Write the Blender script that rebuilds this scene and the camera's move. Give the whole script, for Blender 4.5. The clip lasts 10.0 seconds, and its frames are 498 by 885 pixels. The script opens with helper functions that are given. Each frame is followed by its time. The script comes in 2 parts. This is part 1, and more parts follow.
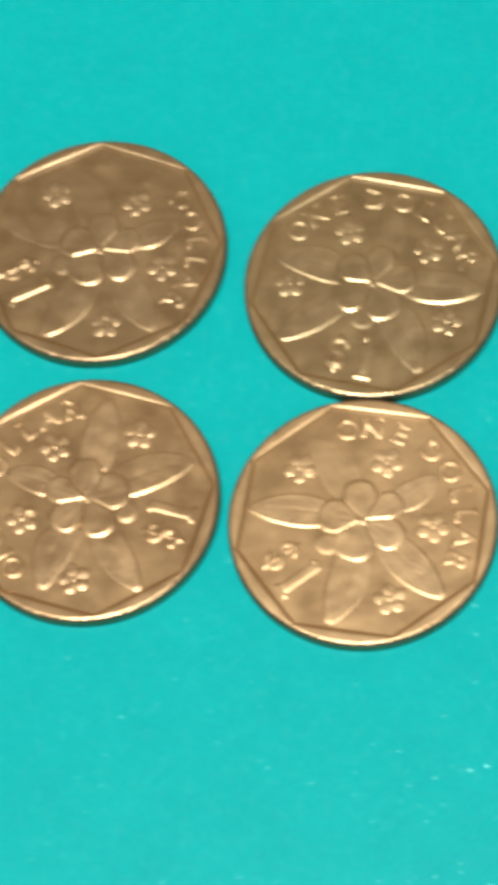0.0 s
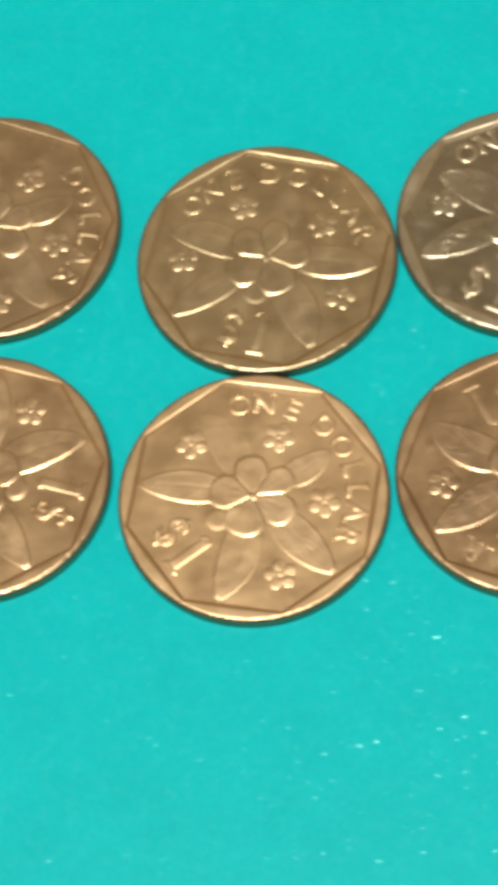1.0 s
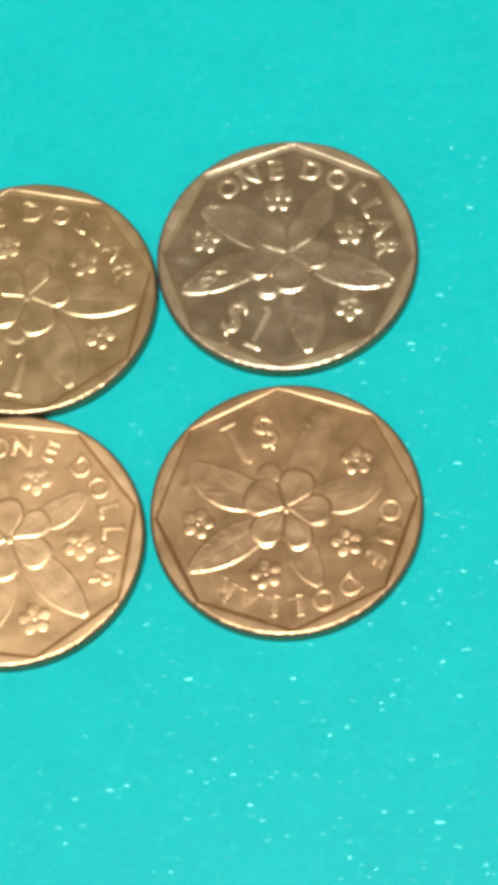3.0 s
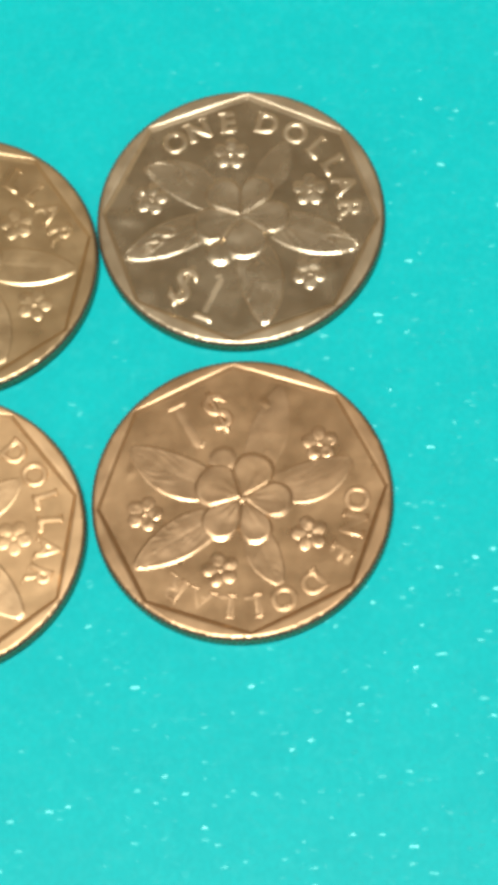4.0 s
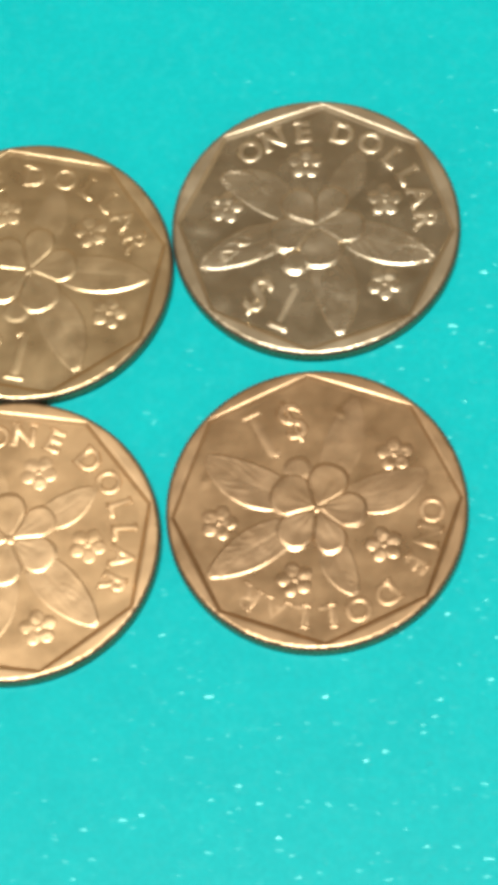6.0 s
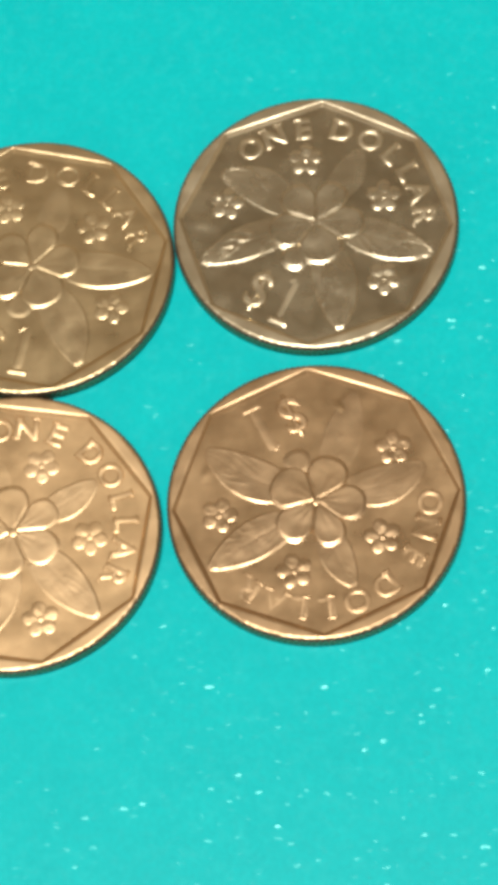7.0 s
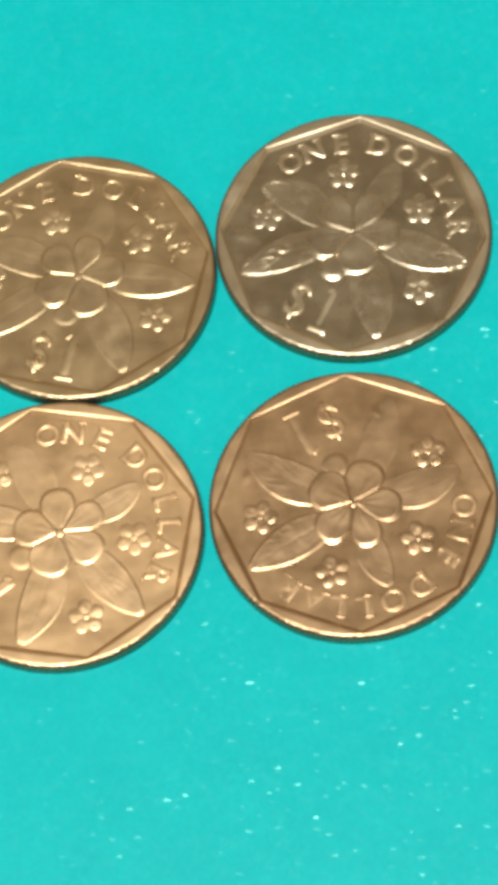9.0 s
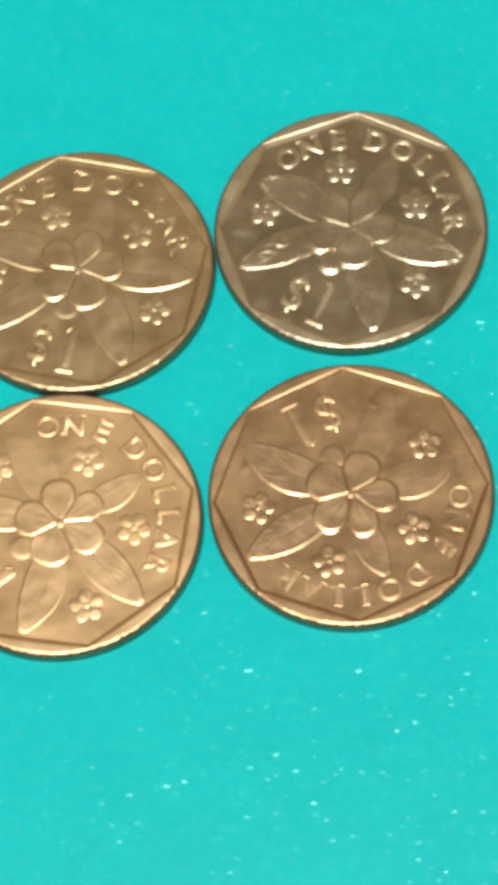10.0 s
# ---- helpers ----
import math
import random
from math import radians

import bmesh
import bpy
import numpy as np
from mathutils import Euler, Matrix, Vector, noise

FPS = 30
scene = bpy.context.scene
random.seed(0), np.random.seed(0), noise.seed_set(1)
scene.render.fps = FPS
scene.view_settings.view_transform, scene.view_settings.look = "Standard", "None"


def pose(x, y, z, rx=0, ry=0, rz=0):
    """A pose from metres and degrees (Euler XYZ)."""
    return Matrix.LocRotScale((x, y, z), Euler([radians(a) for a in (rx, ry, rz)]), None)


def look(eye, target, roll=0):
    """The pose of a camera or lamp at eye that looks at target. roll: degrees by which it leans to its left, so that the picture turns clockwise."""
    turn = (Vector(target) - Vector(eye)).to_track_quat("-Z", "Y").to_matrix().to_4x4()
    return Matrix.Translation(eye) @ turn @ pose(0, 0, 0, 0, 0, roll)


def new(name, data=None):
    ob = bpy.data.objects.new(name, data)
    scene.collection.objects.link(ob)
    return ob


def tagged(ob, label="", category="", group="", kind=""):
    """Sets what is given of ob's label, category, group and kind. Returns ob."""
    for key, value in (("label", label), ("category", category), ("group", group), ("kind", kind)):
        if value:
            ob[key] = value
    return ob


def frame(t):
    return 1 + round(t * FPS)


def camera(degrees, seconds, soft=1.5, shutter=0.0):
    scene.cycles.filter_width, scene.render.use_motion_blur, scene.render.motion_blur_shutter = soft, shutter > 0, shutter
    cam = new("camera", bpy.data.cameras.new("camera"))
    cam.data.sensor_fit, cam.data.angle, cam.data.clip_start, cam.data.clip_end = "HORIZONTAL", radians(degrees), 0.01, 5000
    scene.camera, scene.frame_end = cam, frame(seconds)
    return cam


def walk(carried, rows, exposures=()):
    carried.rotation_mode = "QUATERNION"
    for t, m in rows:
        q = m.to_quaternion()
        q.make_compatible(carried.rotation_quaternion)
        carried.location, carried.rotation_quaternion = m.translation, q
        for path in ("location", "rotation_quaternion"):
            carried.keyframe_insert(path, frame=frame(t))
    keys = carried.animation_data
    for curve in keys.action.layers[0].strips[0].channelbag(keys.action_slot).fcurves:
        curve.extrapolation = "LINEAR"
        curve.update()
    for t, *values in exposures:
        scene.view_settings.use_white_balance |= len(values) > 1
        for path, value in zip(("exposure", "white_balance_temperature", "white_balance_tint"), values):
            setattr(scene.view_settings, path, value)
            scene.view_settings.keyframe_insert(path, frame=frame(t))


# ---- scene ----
# ---------------------------------------------------------------- camera
cam = camera(10.952, 10.0, soft=6.6, shutter=0.9)
WALK = [
    (0, 8.902, -99.532, 198.061, 25.899, 5.069, 1.166),
    (0.2, 11.201, -98.877, 196.224, 25.798, 5.092, 1.029),
    (0.5, 12.691, -99.876, 195.635, 25.938, 5.054, 0.778),
    (1, 16.496, -100.549, 194.854, 25.881, 4.933, 0.671),
    (1.5, 22.258, -98.106, 196.399, 25.307, 5.057, 0.149),
    (2, 28.667, -98.754, 200.45, 25.26, 5.387, -0.298),
    (2.5, 33.174, -99.064, 201.209, 25.148, 5.448, -0.67),
    (2.7, 35.972, -96.682, 198.988, 25.08, 5.44, -0.542),
    (2.95, 35.735, -95.029, 196.956, 24.956, 5.17, -0.503),
    (3.2, 33.438, -92.633, 193.45, 24.692, 4.559, -0.534),
    (3.5, 30.526, -89.157, 188.069, 24.277, 3.786, -0.708),
    (3.8, 30.413, -85.466, 182.309, 23.855, 3.44, -1.08),
    (4, 31.61, -83.598, 179.42, 23.655, 3.458, -1.331),
    (4.5, 30.575, -83.037, 178.584, 23.842, 3.286, -1.148),
    (5, 28.259, -82.775, 179.864, 23.666, 2.911, -1.241),
    (5.5, 30.145, -84.733, 179.3, 24.285, 3.051, -1.278),
    (6, 27.502, -83.324, 179.567, 23.87, 3.626, -0.608),
    (6.2, 28.42, -84.837, 182.28, 23.924, 3.894, -0.553),
    (6.55, 28.598, -84.703, 181.797, 23.89, 3.914, -0.534),
    (6.95, 28.874, -84.596, 181.353, 23.847, 3.971, -0.499),
    (7.3, 28.71, -85.028, 182.718, 23.905, 4.031, -0.498),
    (7.5, 28.232, -85.819, 185.3, 24.034, 4.087, -0.523),
    (8, 27.008, -87.244, 185.032, 24.195, 4.08, -0.25),
    (8.5, 27.909, -88.15, 185.477, 24.382, 4.264, -0.285),
    (9, 27.86, -88.617, 186.549, 24.417, 4.361, -0.131),
    (9.5, 27.514, -90.518, 186.538, 24.601, 4.234, -0.121),
    (10, 27.66, -91.082, 188.034, 24.68, 4.243, -0.161),
]
MM = 0.001
walk(cam, [(t, pose(x * MM, y * MM, z * MM, rx, ry, rz)) for t, x, y, z, rx, ry, rz in WALK],
     exposures=[(0, -0.165, 6540, 7), (1.0, -0.145, 6540, 7), (2.0, -0.005, 6520, 8), (2.5, 0.05, 6510, 9), (4.0, 0.055, 6500, 10), (5.5, 0.055, 6480, 10), (6.2, 0.025, 6510, 9), (7.5, -0.035, 6530, 8), (10.0, -0.055, 6540, 8)])

# ---------------------------------------------------------------- light
world = bpy.data.worlds.new("world")
world.use_nodes = True
scene.world = world
bg = world.node_tree.nodes["Background"]
bg.inputs["Color"].default_value = (1.0, 0.93, 0.84, 1)
bg.inputs["Strength"].default_value = 0.3


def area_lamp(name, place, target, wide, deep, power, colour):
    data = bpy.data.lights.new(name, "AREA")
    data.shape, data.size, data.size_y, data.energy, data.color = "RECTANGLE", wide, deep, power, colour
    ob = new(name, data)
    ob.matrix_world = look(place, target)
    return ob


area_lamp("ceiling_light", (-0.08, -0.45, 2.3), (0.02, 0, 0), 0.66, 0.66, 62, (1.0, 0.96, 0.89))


# ---------------------------------------------------------------- materials
def material(name):
    m = bpy.data.materials.new(name)
    m.use_nodes = True
    nt = m.node_tree
    return m, nt, nt.nodes["Principled BSDF"]


def mapped(nt, kind, scale, **inputs):
    """A texture in object space, scale per metre."""
    co = nt.nodes.new("ShaderNodeTexCoord")
    tex = nt.nodes.new(kind)
    nt.links.new(co.outputs["Object"], tex.inputs["Vector"])
    tex.inputs["Scale"].default_value = scale
    for key, value in inputs.items():
        tex.inputs[key].default_value = value
    return tex


def ramp(nt, source, stops):
    node = nt.nodes.new("ShaderNodeValToRGB")
    els = node.color_ramp.elements
    while len(els) < len(stops):
        els.new(0.5)
    for e, (at, value) in zip(els, stops):
        e.position = at
        e.color = value if len(value) == 4 else (*value, 1)
    nt.links.new(source, node.inputs["Fac"])
    return node


def grey(v):
    return (v, v, v, 1)


def bump(nt, bsdf, height, strength, distance):
    node = nt.nodes.new("ShaderNodeBump")
    node.inputs["Strength"].default_value = strength
    node.inputs["Distance"].default_value = distance
    nt.links.new(height, node.inputs["Height"])
    nt.links.new(node.outputs["Normal"], bsdf.inputs["Normal"])
    return node


def bronze(name, bright, worn, rough, patchy=0.5):
    """Struck aluminium bronze: a base tone with tarnish in patches, rubbed streaks and handling wear."""
    m, nt, b = material(name)
    b.inputs["Metallic"].default_value = 1.0
    geo = nt.nodes.new("ShaderNodeNewGeometry")

    def field(scale, stretch=(1, 1, 1), turn=0.0, detail=3.0):
        turned = nt.nodes.new("ShaderNodeMapping")
        turned.inputs["Rotation"].default_value = (0, 0, turn)
        turned.inputs["Scale"].default_value = stretch
        nt.links.new(geo.outputs["Position"], turned.inputs["Vector"])
        tex = nt.nodes.new("ShaderNodeTexNoise")
        tex.inputs["Scale"].default_value = scale
        tex.inputs["Detail"].default_value = detail
        nt.links.new(turned.outputs["Vector"], tex.inputs["Vector"])
        return tex

    patch = field(150, detail=4.0)
    tone = ramp(nt, patch.outputs["Fac"], [(0.5 - 0.5 * (1 - patchy) - 0.06, worn), (0.5 + 0.5 * (1 - patchy) + 0.06, bright)])
    streak = field(120, (0.8, 9.0, 1.0), 0.45)
    rubbed = ramp(nt, streak.outputs["Fac"], [(0.35, grey(0.94)), (0.65, grey(1.0))])
    mix = nt.nodes.new("ShaderNodeMix")
    mix.data_type, mix.blend_type = "RGBA", "MULTIPLY"
    mix.inputs["Factor"].default_value = 1.0
    nt.links.new(tone.outputs["Color"], mix.inputs["A"])
    nt.links.new(rubbed.outputs["Color"], mix.inputs["B"])
    nt.links.new(mix.outputs["Result"], b.inputs["Base Color"])
    wear = field(420)
    r = ramp(nt, wear.outputs["Fac"], [(0.3, grey(rough - 0.04)), (0.7, grey(rough + 0.05))])
    nt.links.new(r.outputs["Color"], b.inputs["Roughness"])
    fine = bump(nt, b, wear.outputs["Fac"], 0.14, 0.00006)
    dents = field(170, detail=1.5)
    wave = nt.nodes.new("ShaderNodeBump")
    wave.inputs["Strength"].default_value = 1.0
    wave.inputs["Distance"].default_value = 0.00009
    nt.links.new(dents.outputs["Fac"], wave.inputs["Height"])
    nt.links.new(wave.outputs["Normal"], fine.inputs["Normal"])
    return m


def bronze_set(name, bright, worn, rough, patchy=0.5, rub=0.02, polish=1.06, lift=1.04, soft_top=0.01):
    """The metal of a coin's sunken field, of its rim, which handling has rubbed duller, and of its relief, rubbed lighter."""
    rim = [min(0.95, 0.95 * c * lift + 0.035) for c in bright]
    top = [min(0.95, 0.93 * c * polish + 0.05) for c in bright]
    return (bronze(name, bright, worn, rough, patchy), bronze(name + "_rim", rim, bright, rough + rub, patchy),
            bronze(name + "_relief", top, bright, rough + soft_top, patchy))


BRONZE_BRIGHT = bronze_set("bright_bronze", (0.795, 0.548, 0.305), (0.689, 0.462, 0.252), 0.36, 0.75, 0.015, 1.05)
BRONZE_WARM = bronze_set("warm_bronze", (0.741, 0.504, 0.282), (0.677, 0.456, 0.252), 0.325, 0.5, 0.01, 1.05)
BRONZE_OLIVE = bronze_set("olive_bronze", (0.703, 0.530, 0.305), (0.640, 0.480, 0.276), 0.305, 0.5, 0.01, 1.0)
BRONZE_BROWN = bronze_set("brown_bronze", (0.654, 0.465, 0.268), (0.594, 0.420, 0.240), 0.33, 0.5, 0.0, 1.01, 1.0)
BRONZE_TAN = bronze_set("tan_bronze", (0.622, 0.416, 0.234), (0.568, 0.378, 0.212), 0.31, 0.5, 0.03, 1.01)
BRONZE_DULL = bronze_set("dull_bronze", (0.657, 0.555, 0.391), (0.515, 0.435, 0.302), 0.25, 0.6, 0.06, 1.04, 1.25, 0.02)
# shade and dark outline below a coin's lip, put into near-black bronze
SHADED_EDGE = bronze("shaded_edge_bronze", (0.13, 0.09, 0.055), (0.07, 0.05, 0.032), 0.5)
SHADED_EDGE.node_tree.nodes["Principled BSDF"].inputs["Metallic"].default_value = 0.3
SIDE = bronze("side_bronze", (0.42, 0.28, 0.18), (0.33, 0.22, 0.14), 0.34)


def turquoise():
    """Glossy turquoise plastic whose skin is strewn with tiny tilted facets that glint."""
    m, nt, b = material("turquoise_plastic")
    cloud = mapped(nt, "ShaderNodeTexNoise", 160, Detail=8.0, Roughness=0.8)
    tone = ramp(nt, cloud.outputs["Fac"], [(0.3, (0.001, 0.47, 0.51)), (0.7, (0.002, 0.53, 0.565))])
    grain = mapped(nt, "ShaderNodeTexNoise", 2200, Detail=2.0)
    flecks = ramp(nt, grain.outputs["Fac"], [(0.35, grey(0.94)), (0.65, grey(1.0))])
    mix = nt.nodes.new("ShaderNodeMix")
    mix.data_type, mix.blend_type = "RGBA", "MULTIPLY"
    mix.inputs["Factor"].default_value = 1.0
    nt.links.new(tone.outputs["Color"], mix.inputs["A"])
    nt.links.new(flecks.outputs["Color"], mix.inputs["B"])
    nt.links.new(mix.outputs["Result"], b.inputs["Base Color"])
    # a thin film of dust that lies in small smudges
    smudge = mapped(nt, "ShaderNodeTexNoise", 900, Detail=4.0, Roughness=0.65)
    dusty = ramp(nt, smudge.outputs["Fac"], [(0.48, grey(0.0)), (0.74, grey(0.07))])
    film = nt.nodes.new("ShaderNodeMix")
    film.data_type = "RGBA"
    film.inputs["B"].default_value = (0.16, 0.70, 0.72, 1)
    nt.links.new(dusty.outputs["Color"], film.inputs["Factor"])
    nt.links.new(mix.outputs["Result"], film.inputs["A"])
    nt.links.new(film.outputs["Result"], b.inputs["Base Color"])
    b.inputs["Roughness"].default_value = 0.35
    b.inputs["Specular IOR Level"].default_value = 0.24
    cells = mapped(nt, "ShaderNodeTexVoronoi", 3100, Randomness=1.0)
    spread = nt.nodes.new("ShaderNodeMapping")
    spread.inputs["Scale"].default_value = (0.46, 1.0, 1.0)
    jitter = mapped(nt, "ShaderNodeTexNoise", 2600, Detail=1.0)
    ragged = nt.nodes.new("ShaderNodeVectorMath")
    ragged.operation = "MULTIPLY_ADD"
    ragged.inputs[1].default_value = (0.0010, 0.0004, 0.0)
    nt.links.new(jitter.outputs["Color"], ragged.inputs[0])
    nt.links.new(cells.inputs["Vector"].links[0].from_socket, ragged.inputs[2])
    nt.links.new(ragged.outputs["Vector"], spread.inputs["Vector"])
    nt.links.new(spread.outputs["Vector"], cells.inputs["Vector"])
    spot = ramp(nt, cells.outputs["Distance"], [(0.16, grey(1.0)), (0.39, grey(0.0))])
    chance = nt.nodes.new("ShaderNodeSeparateColor")
    nt.links.new(cells.outputs["Color"], chance.inputs["Color"])
    some = ramp(nt, chance.outputs["Blue"], [(0.05, grey(0.05)), (0.8, grey(1.0))])
    # the skin is scuffed more towards one side
    where = nt.nodes.new("ShaderNodeSeparateXYZ")
    geo = nt.nodes.new("ShaderNodeNewGeometry")
    nt.links.new(geo.outputs["Position"], where.inputs["Vector"])
    zone = nt.nodes.new("ShaderNodeMapRange")
    zone.inputs["From Min"].default_value, zone.inputs["From Max"].default_value = 0.005, 0.06
    zone.inputs["To Min"].default_value, zone.inputs["To Max"].default_value = 0.18, 2.0
    slant = nt.nodes.new("ShaderNodeMath")
    slant.operation = "MULTIPLY_ADD"
    slant.inputs[1].default_value = -0.2
    nt.links.new(where.outputs["Y"], slant.inputs[0])
    nt.links.new(where.outputs["X"], slant.inputs[2])
    nt.links.new(slant.outputs["Value"], zone.inputs["Value"])
    scuffed = nt.nodes.new("ShaderNodeMath")
    scuffed.operation = "MULTIPLY"
    nt.links.new(some.outputs["Color"], scuffed.inputs[0])
    nt.links.new(zone.outputs["Result"], scuffed.inputs[1])
    weight = nt.nodes.new("ShaderNodeMath")
    weight.operation = "MULTIPLY"
    nt.links.new(spot.outputs["Color"], weight.inputs[0])
    nt.links.new(scuffed.outputs["Value"], weight.inputs[1])
    crowd = mapped(nt, "ShaderNodeTexNoise", 330, Detail=2.0)
    crowded = ramp(nt, crowd.outputs["Fac"], [(0.40, grey(0.25)), (0.62, grey(1.0))])
    clumped = nt.nodes.new("ShaderNodeMath")
    clumped.operation = "MULTIPLY"
    nt.links.new(weight.outputs["Value"], clumped.inputs[0])
    nt.links.new(crowded.outputs["Color"], clumped.inputs[1])
    flake = nt.nodes.new("ShaderNodeBsdfGlossy")
    flake.inputs["Color"].default_value = (0.42, 1.0, 0.98, 1)
    flake.inputs["Roughness"].default_value = 0.27
    both = nt.nodes.new("ShaderNodeMixShader")
    share = nt.nodes.new("ShaderNodeMath")
    share.operation = "MULTIPLY"
    share.inputs[1].default_value = 0.08
    nt.links.new(clumped.outputs["Value"], share.inputs[0])
    nt.links.new(share.outputs["Value"], both.inputs["Fac"])
    nt.links.new(b.outputs["BSDF"], both.inputs[1])
    nt.links.new(flake.outputs["BSDF"], both.inputs[2])
    nt.links.new(both.outputs["Shader"], nt.nodes["Material Output"].inputs["Surface"])
    shift = nt.nodes.new("ShaderNodeVectorMath")
    shift.operation = "SUBTRACT"
    nt.links.new(cells.outputs["Color"], shift.inputs[0])
    shift.inputs[1].default_value = (0.5, 0.5, 0.5)
    scale = nt.nodes.new("ShaderNodeVectorMath")
    scale.operation = "MULTIPLY"
    nt.links.new(shift.outputs["Vector"], scale.inputs[0])
    scale.inputs[1].default_value = (0.66, 0.66, 0.0)
    add = nt.nodes.new("ShaderNodeVectorMath")
    nt.links.new(geo.outputs["Normal"], add.inputs[0])
    nt.links.new(scale.outputs["Vector"], add.inputs[1])
    unit = nt.nodes.new("ShaderNodeVectorMath")
    unit.operation = "NORMALIZE"
    nt.links.new(add.outputs["Vector"], unit.inputs[0])
    nt.links.new(unit.outputs["Vector"], flake.inputs["Normal"])
    return m


def plaster(name, colour):
    m, nt, b = material(name)
    n = mapped(nt, "ShaderNodeTexNoise", 3, Detail=6.0)
    lo = tuple(c * 0.93 for c in colour)
    tone = ramp(nt, n.outputs["Fac"], [(0.3, lo), (0.7, colour)])
    nt.links.new(tone.outputs["Color"], b.inputs["Base Color"])
    b.inputs["Roughness"].default_value = 0.8
    return m


TURQUOISE = turquoise()
WALL = plaster("wall_paint", (0.43, 0.365, 0.285))
CEILING = plaster("ceiling_paint", (0.62, 0.585, 0.53))
FLOOR = plaster("floor_paint", (0.36, 0.30, 0.24))


# ---------------------------------------------------------------- mesh helpers
def mesh_of(name, bm, smooth=True):
    me = bpy.data.meshes.new(name)
    bmesh.ops.recalc_face_normals(bm, faces=bm.faces)
    bm.to_mesh(me)
    bm.free()
    for p in me.polygons:
        p.use_smooth = smooth
    return me


def part(name, bm, mat, parent, label="", smooth=True):
    me = mesh_of(name, bm, smooth)
    me.materials.append(mat)
    ob = new(name, me)
    ob.parent = parent
    if label:
        tagged(ob, label)
    return ob


def box(name, lo, hi, mat, label, category):
    bm = bmesh.new()
    bmesh.ops.create_cube(bm, size=1)
    for v in bm.verts:
        v.co = Vector([a + (c + 0.5) * (b - a) for c, a, b in zip(v.co, lo, hi)])
    me = mesh_of(name, bm, False)
    me.materials.append(mat)
    return tagged(new(name, me), label, category, kind="structure")


# ---------------------------------------------------------------- the setting
# floor, ceiling and walls stay out of view, added for the metal to reflect
box("floor", (-1.5, -1.5, -0.05), (1.5, 1.5, -0.02), FLOOR, "unseen plain beige floor, added round the turquoise slab", "floor")
box("tabletop", (-0.35, -0.35, -0.02), (0.35, 0.35, 0.0), TURQUOISE, "flat turquoise plastic surface with a fine glittering grain", "tabletop")
box("ceiling", (-1.5, -1.5, 2.4), (1.5, 1.5, 2.45), CEILING, "unseen off-white ceiling, added for the coins to reflect", "ceiling")
for name, lo, hi in (
    ("wall_north", (-1.5, 1.5, -0.05), (1.5, 1.6, 2.45)),
    ("wall_south", (-1.5, -1.6, -0.05), (1.5, -1.5, 2.45)),
    ("wall_east", (1.5, -1.6, -0.05), (1.6, 1.6, 2.45)),
    ("wall_west", (-1.6, -1.6, -0.05), (-1.5, 1.6, 2.45)),
):
    box(name, lo, hi, WALL, "unseen cream wall, added for the coins to reflect", "wall")


# ---------------------------------------------------------------- coins
R = 11.28 * MM          # coin radius
T = 1.32 * MM          # coin thickness
DEEP = 0.28 * MM       # the field lies this far below the rim
FIELD = T - DEEP
OCT = 0.966 * R        # circumradius of the eight-sided frame


def octagon(a):
    """Radius of the frame's inner outline in the direction a; a corner lies at 90 degrees."""
    s = math.pi / 4
    return OCT * math.cos(s / 2) / math.cos((a - math.pi / 2) % s - s / 2)


def rings(bm, rows, closed=True):
    """Quads between successive rows of vertices."""
    made = [[bm.verts.new(p) for p in row] for row in rows]
    for a, b in zip(made, made[1:]):
        n = len(a)
        for i in range(n if closed else n - 1):
            bm.faces.new((a[i], a[(i + 1) % n], b[(i + 1) % n], b[i]))
    return made


def rim_mesh(edge):
    """The raised frame, eight-sided inside and round outside, with a rounded lip; or the reeded edge below it."""
    n = 640
    angles = [2 * math.pi * i / n for i in range(n)]

    def row(radius, z, reed=0.0, nicks=0.0):
        out = []
        for i, a in enumerate(angles):
            r = radius(a) - (reed if i % 4 in (0, 1) else 0)
            bite = noise.noise(Vector((r * math.cos(a), r * math.sin(a), 0.002)) / (0.45 * MM)) * nicks
            out.append((r * math.cos(a), r * math.sin(a), z - abs(bite)))
        return out

    w = 0.30 * MM
    f = 0.03 * R
    lip = 0.30 * MM

    def bend(t, reed=0.0, nicks=0.0):
        return row(lambda a: R - f + f * math.sin(t), T - lip * (1 - math.cos(t)), reed, nicks)

    if edge:
        rows = [
            bend(0.33, 0, 0.09 * MM),
            bend(0.85, 0.02 * MM, 0.05 * MM),
            bend(1.15, 0.05 * MM, 0.03 * MM),
            bend(1.40, 0.08 * MM),
            row(lambda a: R, T - lip, 0.10 * MM),
            row(lambda a: R, 0.36 * MM, 0.10 * MM),
            row(lambda a: R, 0.30 * MM),
            row(lambda a: R - 0.1 * MM, 0.08 * MM),
            row(lambda a: R - 0.3 * MM, 0.0),
            row(lambda a: R - 1.5 * MM, 0.0),
        ]
    else:
        rows = [
            row(lambda a: octagon(a) - w * 1.2, FIELD - 0.02 * MM),
            row(lambda a: octagon(a) - w * 0.9, FIELD + 0.03 * MM),
            row(lambda a: octagon(a) - w * 0.2, T - 0.05 * MM),
            row(lambda a: octagon(a), T - 0.005 * MM),
        ]
        for share, drop in ((0.25, 0.0), (0.85, 0.0)):
            rows.append(row(lambda a, share=share: octagon(a) + share * (R - f - octagon(a)), T - drop * MM))
        for k in range(8):
            rows.append(bend(k / 7 * 0.33, 0, 0.09 * MM * k / 7))
    bm = bmesh.new()
    rings(bm, rows)
    return bm


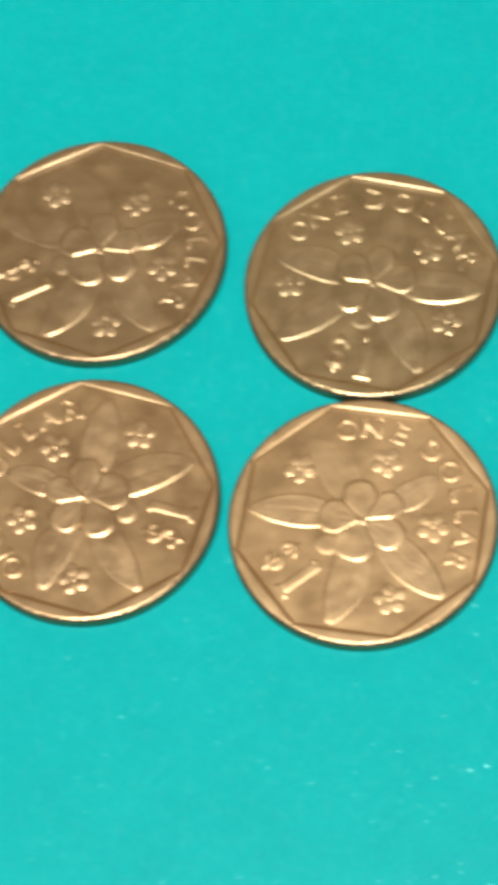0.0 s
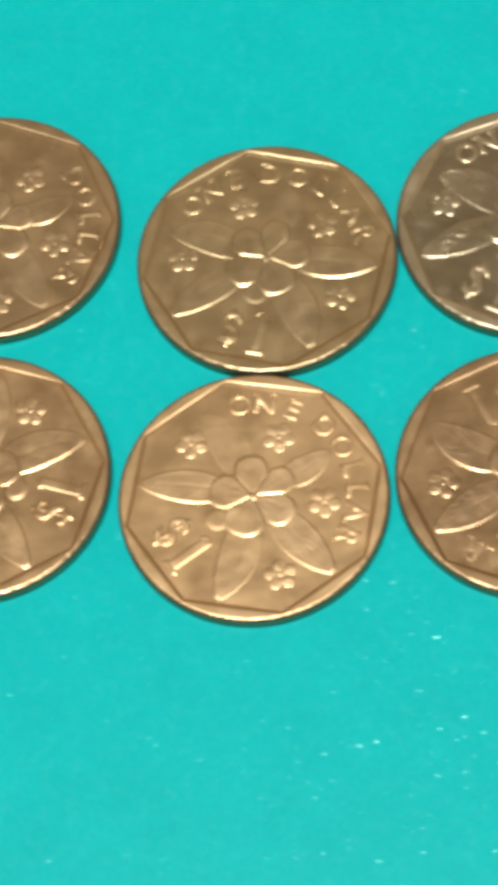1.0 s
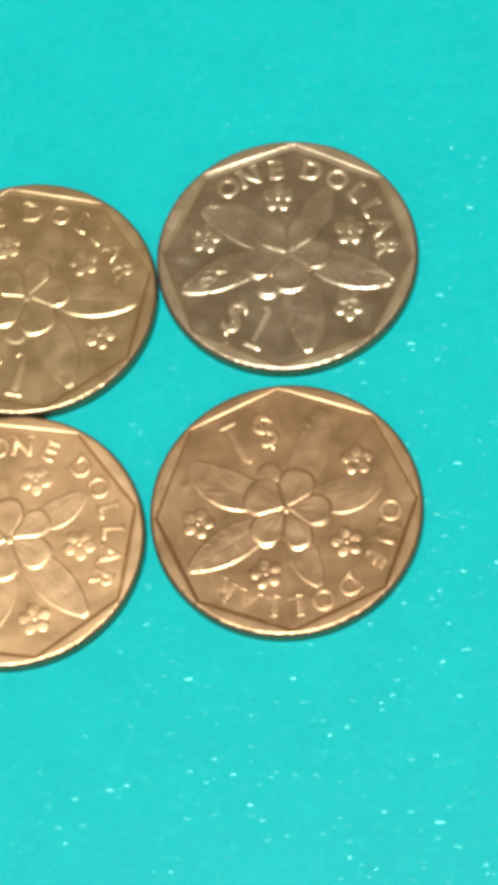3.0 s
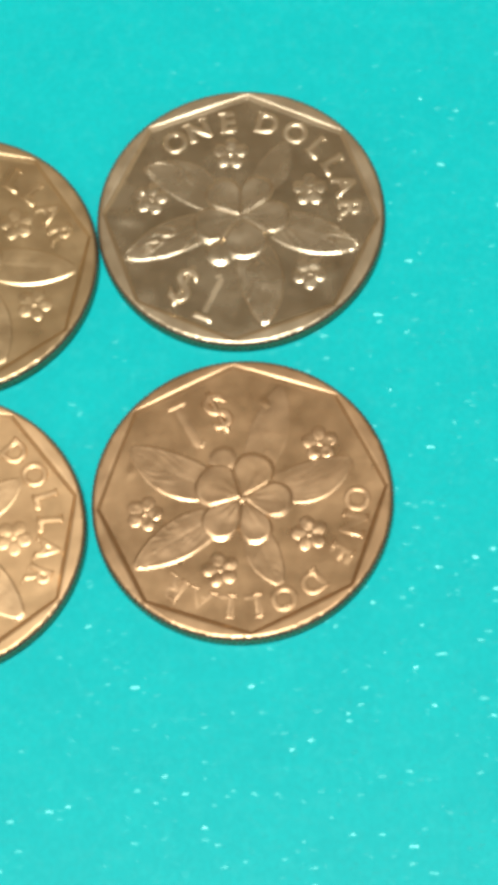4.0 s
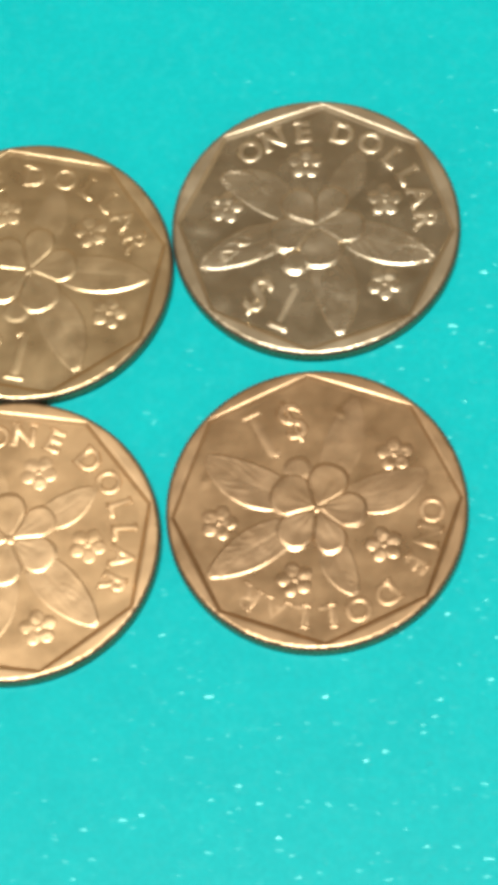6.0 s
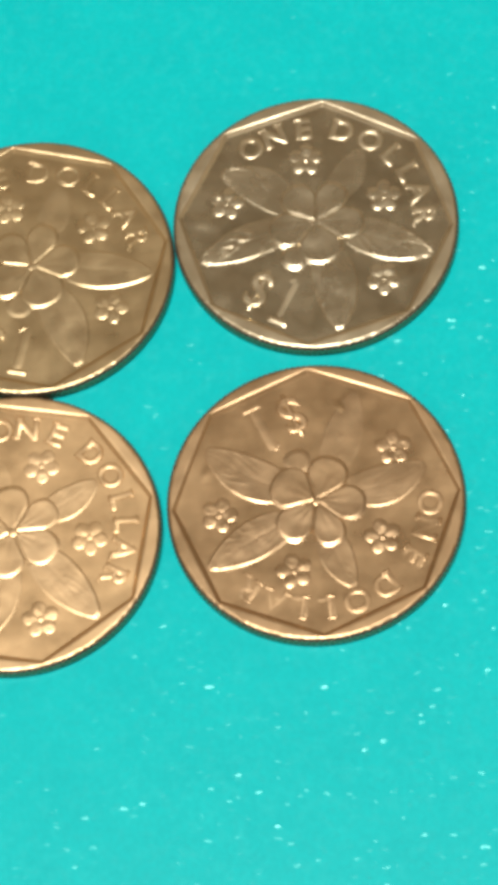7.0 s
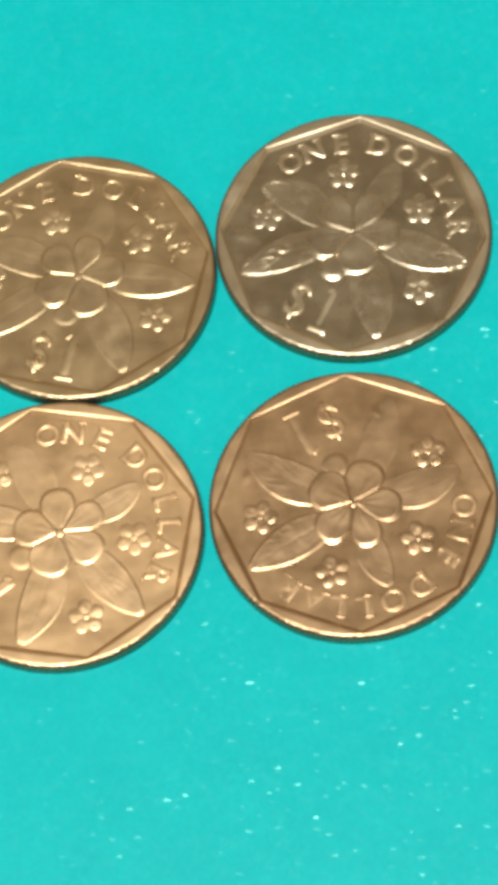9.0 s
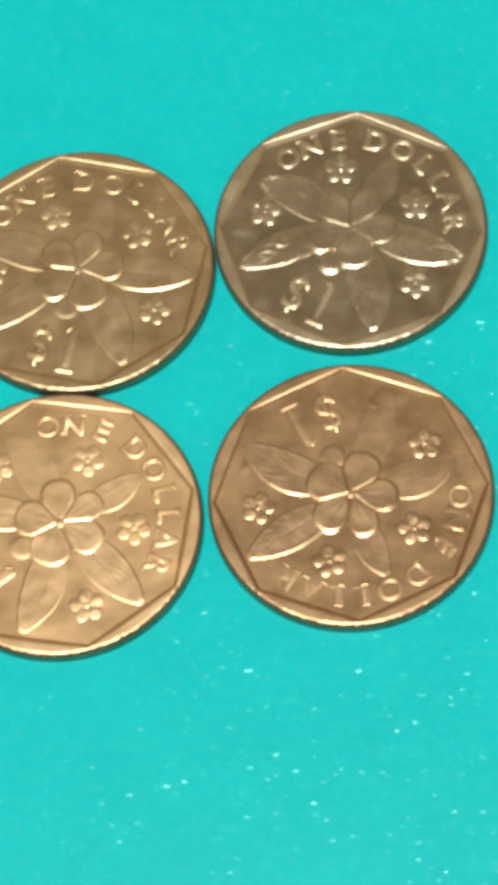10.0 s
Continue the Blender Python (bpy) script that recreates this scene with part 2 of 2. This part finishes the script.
def field_mesh(knocks=()):
    """The struck field inside the frame, with the low swellings that knocks have left in it, and the plain underside."""
    n, m = 160, 44
    bm = bmesh.new()
    rows = []
    for k in range(m + 1):
        s = max(k / m, 1e-4)
        row = []
        for i in range(n):
            a = 2 * math.pi * i / n
            r = s * (octagon(a) - 0.1 * MM)
            x, y, z = r * math.cos(a), r * math.sin(a), FIELD
            for kx, ky, turn, long, wide, high in knocks:
                dx, dy = x / R - kx, y / R - ky
                c, d = math.cos(radians(turn)), math.sin(radians(turn))
                z += high * MM * math.exp(-((dx * c + dy * d) / long) ** 2 - ((dy * c - dx * d) / wide) ** 2)
            row.append((x, y, z))
        rows.append(row)
    top = rings(bm, rows)
    bm.faces.new(top[0])
    low = [bm.verts.new((0.95 * R * math.cos(2 * math.pi * i / n), 0.95 * R * math.sin(2 * math.pi * i / n), 0.02 * MM)) for i in range(n)]
    bm.faces.new(low)
    return bm


def polar(r, deg):
    return Vector((r * R * math.cos(radians(deg)), r * R * math.sin(radians(deg)), FIELD))


def smooth(x):
    x = max(0.0, min(1.0, x))
    return x * x * (3 - 2 * x)


def worn(p, seed, size=1.1, depth=0.35):
    """How much of the relief is left at a place after years of handling."""
    q = Vector((p.x / (size * MM), p.y / (size * MM), seed * 7.3))
    return 1 - depth + 2 * depth * noise.noise(q) + 0.35 * depth * noise.noise(q * 3.1)


def leaf_mesh(base, tip, near, far, half, bow, high, veined, seed, bevel=0.21, border=0.1):
    """A pointed leaf from under the petals to its tip: a low swelling with sloping edges, a sunk midrib and fine raised veins."""
    bm = bmesh.new()
    rng = random.Random(int(base) + seed)
    along, across = 96, 48
    phase = [rng.uniform(0, 6.28) for _ in range(4)]
    p, q = polar(near, base), polar(far, tip)
    ahead = (q - p).normalized()
    side = Vector((-ahead.y, ahead.x, 0))
    long = (q - p).length / MM
    rows = []
    for i in range(along + 1):
        u = i / along
        w = half * R * math.sin(math.pi * (0.15 + 0.849 * u) ** 0.88) ** 0.62
        c = p.lerp(q, u) + side * (bow * R * math.sin(math.pi * u))
        row = []
        for j in range(across + 1):
            v = math.sin((j / across - 0.5) * math.pi)
            at = c + side * (v * w)
            inside = (1 - abs(v)) * w / MM
            end = min((1 - u) * 0.40, u) * long
            rib = 0.25 * math.exp(-(v * w / MM / 0.10) ** 2) * (1 - u)
            warp = noise.noise(Vector((u * 3.1, v * 2.3, phase[3] * 5 + seed)))
            run = u * 9 + 1.8 * warp - abs(v) * (6.0 if v > 0 else 6.6) + phase[0 if v > 0 else 1]
            line = max(0.0, math.cos(run * math.pi)) ** 2.5
            clear = smooth(0.35 + 2.0 * noise.noise(Vector((u * 2.6, v * 1.3, phase[2] * 3 + seed))))
            veins = veined * clear * (line - 0.25) * (1 - abs(v)) ** 0.4
            swell = 0.86 + 0.34 * (1 - v * v) + border * math.exp(-((inside - 1.3 * bevel) / (0.55 * bevel)) ** 2) - 0.3 * smooth((u - 0.82) / 0.18)
            h = high * MM * min(smooth(inside / bevel), smooth(end / bevel)) * (swell - rib + veins) * (0.5 + 0.5 * smooth(u * 2.8)) * (0.72 + 0.34 * worn(at, base + seed))
            row.append(at + Vector((0, 0, h - 0.01 * MM)))
        rows.append(row)
    rings(bm, rows, closed=False)
    return bm


def petal_mesh(first, last, reach, high, seed, bevel=0.22):
    """A broad petal between two bearings: round-ended, a little cupped and streaked, parted from its neighbours by a shallow groove."""
    bm = bmesh.new()
    mid, half = (first + last) / 2, (last - first) / 2
    rows = []
    for i in range(37):
        u = math.sin(i / 36 * math.pi / 2)
        row = []
        for j in range(45):
            v = math.sin((j / 44 - 0.5) * math.pi)
            end = reach * (1 - 0.36 * abs(v) ** 2.6)
            r = 0.008 + (end - 0.008) * u
            bearing = mid + v * half
            gap = r * R / MM * math.sin(radians((1 - abs(v)) * half))
            out = (end - r) * R / MM
            groove = 0.45 + 0.55 * smooth(gap / (bevel * 0.8))
            cup = 0.10 * math.exp(-((u - 0.62) / 0.22) ** 2) * (1 - v * v)
            streak = 0.05 * math.cos(v * 11 + seed + first) * (1 - u) * smooth(u * 4)
            h = high * MM * groove * smooth(out / (2.2 * bevel)) * (0.94 + 0.06 * u - cup + streak) * (0.72 + 0.34 * worn(polar(r, bearing), 3.0 + seed, 1.5))
            row.append(polar(r, bearing) + Vector((0, 0, h - 0.01 * MM)))
        rows.append(row)
    rings(bm, rows, closed=False)
    return bm


def dome(bm, place, radius, high, turn=0.0, stretch=1.0, n=14):
    """A low rounded button of metal."""
    rows = []
    for k in range(6):
        t = k / 5 * math.pi / 2
        rr, z = radius * math.cos(t), high * math.sin(t)
        row = []
        for i in range(n):
            a = 2 * math.pi * i / n
            x, y = rr * math.cos(a) * stretch + 1e-7 * math.cos(a), rr * math.sin(a) + 1e-7 * math.sin(a)
            row.append((place.x + x * math.cos(turn) - y * math.sin(turn), place.y + x * math.sin(turn) + y * math.cos(turn), place.z + z - 0.01 * MM))
        rows.append(row)
    made = rings(bm, rows)
    bm.faces.new(made[-1])


def blossom_mesh(deg, r, turn, relief, seed):
    """A little flower of five round petals about a button."""
    bm = bmesh.new()
    c = polar(r, deg)
    for k in range(5):
        a = radians(turn + 72 * k)
        dome(bm, c + Vector((math.cos(a), math.sin(a), 0)) * 0.068 * R, 0.054 * R, 0.078 * MM, a, 1.15)
    dome(bm, c, 0.030 * R, 0.075 * MM)
    for v in bm.verts:
        v.co.z = FIELD - 0.01 * MM + (v.co.z - FIELD + 0.01 * MM) * relief * (0.3 + 0.8 * worn(v.co, deg + seed, 0.5, 0.3))
    return bm


def letter_mesh(text, size, high, bold, tall, seed):
    """A raised character from the built-in font, centred on the origin, with rounded edges."""
    cu = bpy.data.curves.new("letter", "FONT")
    cu.body, cu.size, cu.align_x, cu.align_y = text, size, "CENTER", "CENTER"
    cu.extrude, cu.bevel_depth, cu.bevel_resolution, cu.offset = high * 0.25, high * 0.75, 4, bold
    cu.resolution_u = 6
    ob = bpy.data.objects.new("letter", cu)
    scene.collection.objects.link(ob)
    dg = bpy.context.evaluated_depsgraph_get()
    bm = bmesh.new()
    bm.from_mesh(ob.evaluated_get(dg).to_mesh())
    xs, ys = [v.co.x for v in bm.verts], [v.co.y for v in bm.verts]
    mid = Vector(((min(xs) + max(xs)) / 2, (min(ys) + max(ys)) / 2, 0))
    bmesh.ops.translate(bm, vec=-mid, verts=bm.verts)
    bmesh.ops.scale(bm, vec=(1, 1, 0.5 * tall), verts=bm.verts)
    for v in bm.verts:
        v.co.z *= max(0.35, worn(v.co, ord(text) * 0.37 + seed, 0.8, 0.22) + 0.22)
    bpy.data.objects.remove(ob)
    bpy.data.curves.remove(cu)
    return bm


def ridge(bm, p, q, half, high, shoulder=0.8, n=14):
    """A raised stroke from p to q, flat on top between two sloping shoulders."""
    d = (q - p).normalized()
    side = Vector((-d.y, d.x, 0))
    rows = []
    for i in range(n + 1):
        u = i / n
        c = p.lerp(q, u)
        end = smooth(min(u, 1 - u) * (q - p).length / (shoulder * half))
        rows.append([c + side * (half * v) + Vector((0, 0, high * end * smooth((1 - abs(v)) / shoulder) - 0.01 * MM))
                     for v in (math.sin((k / 14 - 0.5) * math.pi) for k in range(15))])
    rings(bm, rows, closed=False)


# feet of the serifs along a letter's width (-1 to 1), at its base and at its head
SERIFS = {"N": ((-1,), (-1, 1)), "E": ((-1,), (-1,)), "D": ((-0.9,), (-0.9,)), "L": ((-0.9,), (-0.9,)), "A": ((-0.95, 0.95), ()), "R": ((-0.85, 0.9), (-0.9,)), "O": ((), ())}


def add_serifs(bm, text, left):
    wide, tall = max(v.co.x for v in bm.verts), max(v.co.y for v in bm.verts)
    for feet, y in zip(SERIFS[text], (-tall + 0.012 * R, tall - 0.012 * R)):
        for foot in feet:
            x = foot * (wide - 0.02 * R)
            ridge(bm, Vector((x - 0.034 * R, y, 0.03 * MM)), Vector((x + 0.034 * R, y, 0.03 * MM)), 0.015 * R, 0.10 * MM * left)
    return bm


def place_mesh(bm, m):
    bmesh.ops.transform(bm, matrix=m, verts=bm.verts)
    return bm


def dollar_coin(metal, veined, relief, tall, stem, bevel, border, seed):
    mat, rubbed, worn_mat = metal
    coin = new("coin")
    coin.empty_display_size = 0.005
    part("rim", rim_mesh(False), rubbed, coin, "raised eight-sided frame with a rounded lip")
    edge = part("edge", rim_mesh(True), SHADED_EDGE, coin, "reeded edge with the shade below its lip in the colour")
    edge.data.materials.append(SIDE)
    # the upper band takes the painted shade, the foot the plain side bronze
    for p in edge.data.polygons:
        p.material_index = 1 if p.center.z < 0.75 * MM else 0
    part("field", field_mesh(KNOCKS.get(seed, ())), mat, coin, "flat struck field")
    flower = part("flower", heart_mesh(relief), worn_mat, coin, "raised flower in the middle")
    for first, last, reach, high in PETALS:
        part("petal", petal_mesh(first, last, reach, high * relief, seed), worn_mat, flower)
    part("throat", throat_mesh(), worn_mat, flower)
    for k, (base, tip, near, far, half, bow) in enumerate(LEAVES):
        part("leaf", leaf_mesh(base, tip, near, far, half, bow, 0.068 * relief * RUBBED.get((seed, k), 1.0), veined, seed, bevel, border), worn_mat, coin, "pointed veined leaf in relief")
    for deg, r, turn in BLOSSOMS:
        part("blossom", blossom_mesh(deg, r, turn, relief, seed), worn_mat, coin, "tiny five-petalled blossom in relief")
    for k, (ch, deg) in enumerate(zip("ONEDOLLAR", LETTERS)):
        left = FADED.get((seed, k), 1.0)
        bm = letter_mesh(ch, 0.222 * R, 0.22 * MM, -0.045 * MM, tall * left, seed)
        add_serifs(bm, ch, 0.4 + 0.6 * left if left > 0.35 else left)
        part("letter", place_mesh(bm, Matrix.Translation(polar(0.760, deg) - Vector((0, 0, 0.03 * MM))) @ pose(0, 0, 0, 0, 0, deg - 90)), rubbed, coin)
    bm = letter_mesh("S", 0.36 * R, 0.24 * MM, -0.05 * MM, tall, seed)
    ridge(bm, Vector((0, -0.17 * R, 0)), Vector((0, 0.17 * R, 0)), 0.024 * R, 0.11 * MM)
    part("dollar_sign", place_mesh(bm, Matrix.Translation(polar(0.652, 236)) @ pose(0, 0, 0, 0, 0, -23)), rubbed, coin)
    bm = bmesh.new()
    ridge(bm, Vector((0, -0.18 * R, 0)), Vector((0, 0.18 * R, 0)), 0.050 * R, 0.055 * MM * stem, 0.45 if stem > 0.9 else 0.9)
    ridge(bm, Vector((0, 0.175 * R, 0)), Vector((-0.055 * R, 0.125 * R, 0)), 0.024 * R, 0.06 * MM * stem, 0.8)
    ridge(bm, Vector((-0.07 * R, -0.18 * R, 0)), Vector((0.08 * R, -0.18 * R, 0)), 0.026 * R, 0.075 * MM * tall ** 2, 0.8)
    part("numeral", place_mesh(bm, Matrix.Translation(polar(0.632, 255.5)) @ pose(0, 0, 0, 0, 0, -22)), rubbed, coin)
    return coin


def heart_mesh(relief):
    bm = bmesh.new()
    rows = []
    n = 40
    for k in range(9):
        t = k / 8
        rows.append([polar(0.31 + 0.105 * (1 - t) * math.cos(a), 245 + 19 * (1 - t) * math.sin(a)) + Vector((0, 0, 0.08 * relief ** 2 * MM * smooth(t * 2.6) - 0.01 * MM))
                     for a in (2 * math.pi * i / n for i in range(n))])
    rings(bm, rows)
    return bm


def throat_mesh():
    """The small raised eye where the petals meet."""
    bm = bmesh.new()
    dome(bm, polar(0, 0) + Vector((0, 0, 0.05 * MM)), 0.036 * R, 0.06 * MM)
    return bm


# bearings of a petal's two sides, its reach, its height
PETALS = [(-34, 35, 0.358, 0.118), (35, 93, 0.36, 0.118), (93, 162, 0.352, 0.118), (162, 238, 0.352, 0.118), (238, 326, 0.352, 0.118)]
# bearings of a leaf's base and tip, its near and far ends, half its width, its bow
LEAVES = [(291, 284.3, 0.22, 0.865, 0.162, 0.03), (348, 345, 0.24, 0.865, 0.152, -0.005), (61, 64, 0.25, 0.68, 0.122, -0.015), (146, 151.5, 0.24, 0.80, 0.155, -0.04), (197, 203.5, 0.24, 0.87, 0.142, -0.012)]
BLOSSOMS = [(101, 0.512, 90), (25.5, 0.518, 20), (319.5, 0.652, 60), (168, 0.646, 10)]
LETTERS = [130, 116, 99.5, 78.5, 62.5, 47, 33.5, 20.5, 5]

COINS = [
    # x, y, turn, metal, label
    (-24.13, 15.31, -43.2, BRONZE_BROWN, "brown tarnished bronze one dollar coin lying flat"),
    (-24.12, -8.82, 95.7, BRONZE_WARM, "warm bronze one dollar coin with a clear flower"),
    (0.0, 11.24, 9.4, BRONZE_OLIVE, "worn bronze one dollar coin touching two others"),
    (-0.90, -11.30, -31.6, BRONZE_BRIGHT, "bright golden bronze one dollar coin, lightest of all"),
    (22.44, 14.20, -4.2, BRONZE_DULL, "dull grey-brown bronze one dollar coin"),
    (22.02, -9.58, -132.6, BRONZE_TAN, "brown bronze one dollar coin with its words upside down"),
]
# low swellings in a coin's field: place, bearing, length, width and height
KNOCKS = {
    0: [(-0.57, 0.54, 45, 0.08, 0.04, 0.05), (0.3, 0.45, 10, 0.2, 0.1, 0.03)],
    2: [(0.05, 0.26, 0, 0.10, 0.09, 0.03)],
    3: [(-0.35, 0.5, 20, 0.2, 0.12, 0.03), (0.35, -0.65, 40, 0.2, 0.08, 0.02)],
    4: [(0.81, 0.33, 112.5, 0.22, 0.035, 0.10), (-0.80, -0.03, -6, 0.13, 0.05, 0.07), (0.84, 0.09, 78, 0.10, 0.035, 0.06), (0.62, -0.42, 25, 0.09, 0.05, 0.05), (-0.55, -0.55, 30, 0.12, 0.08, 0.04)],
    5: [(-0.62, -0.33, 62, 0.035, 0.022, 0.075), (0.33, -0.69, 20, 0.04, 0.025, 0.05), (-0.86, 0.357, 67.5, 0.30, 0.10, 0.13), (0.357, -0.86, 22.5, 0.30, 0.10, 0.13)],
}
# leaves rubbed low, by coin and place round the flower
RUBBED = {(0, 0): 0.8, (0, 1): 0.6, (0, 3): 0.35, (0, 4): 0.38, (2, 2): 0.35, (2, 3): 0.9, (2, 4): 0.8, (3, 2): 0.7, (3, 3): 0.45, (4, 0): 1.05, (4, 2): 0.22, (4, 3): 0.6, (4, 1): 0.85, (5, 0): 0.85, (5, 2): 0.55, (5, 3): 0.6, (5, 4): 0.35}
# letters rubbed nearly away, by coin and place in the words
FADED = {(0, 0): 0.15, (0, 1): 0.12, (0, 2): 0.2, (0, 3): 0.6, (0, 4): 0.75, (2, 3): 0.8, (2, 4): 0.8, (5, 2): 0.5, (5, 3): 0.7, (5, 4): 0.75, (5, 5): 0.5, (5, 6): 0.5, (5, 7): 0.4, (5, 8): 0.5}
# how each coin has worn: depth of the leaf veins, of the relief, of the lettering and of the numeral, and how broad and how raised the leaves' margins are
WEAR = [(0.08, 0.9, 0.85, 1.35, 0.21, 0.1), (0.08, 1.0, 1.0, 1.0, 0.21, 0.1), (0.1, 0.85, 0.9, 0.85, 0.21, 0.1), (0.14, 0.78, 1.0, 1.0, 0.21, 0.15),
        (0.7, 1.3, 1.12, 0.25, 0.17, 0.1), (0.28, 0.95, 0.72, 0.6, 0.21, 0.15)]
for seed, ((x, y, turn, metal, label), wear) in enumerate(zip(COINS, WEAR)):
    coin = dollar_coin(metal, *wear, seed)
    coin.matrix_basis = pose(x * MM, y * MM, 0, 0, 0, turn)
    tagged(coin, label, "coin", "coins in two rows")
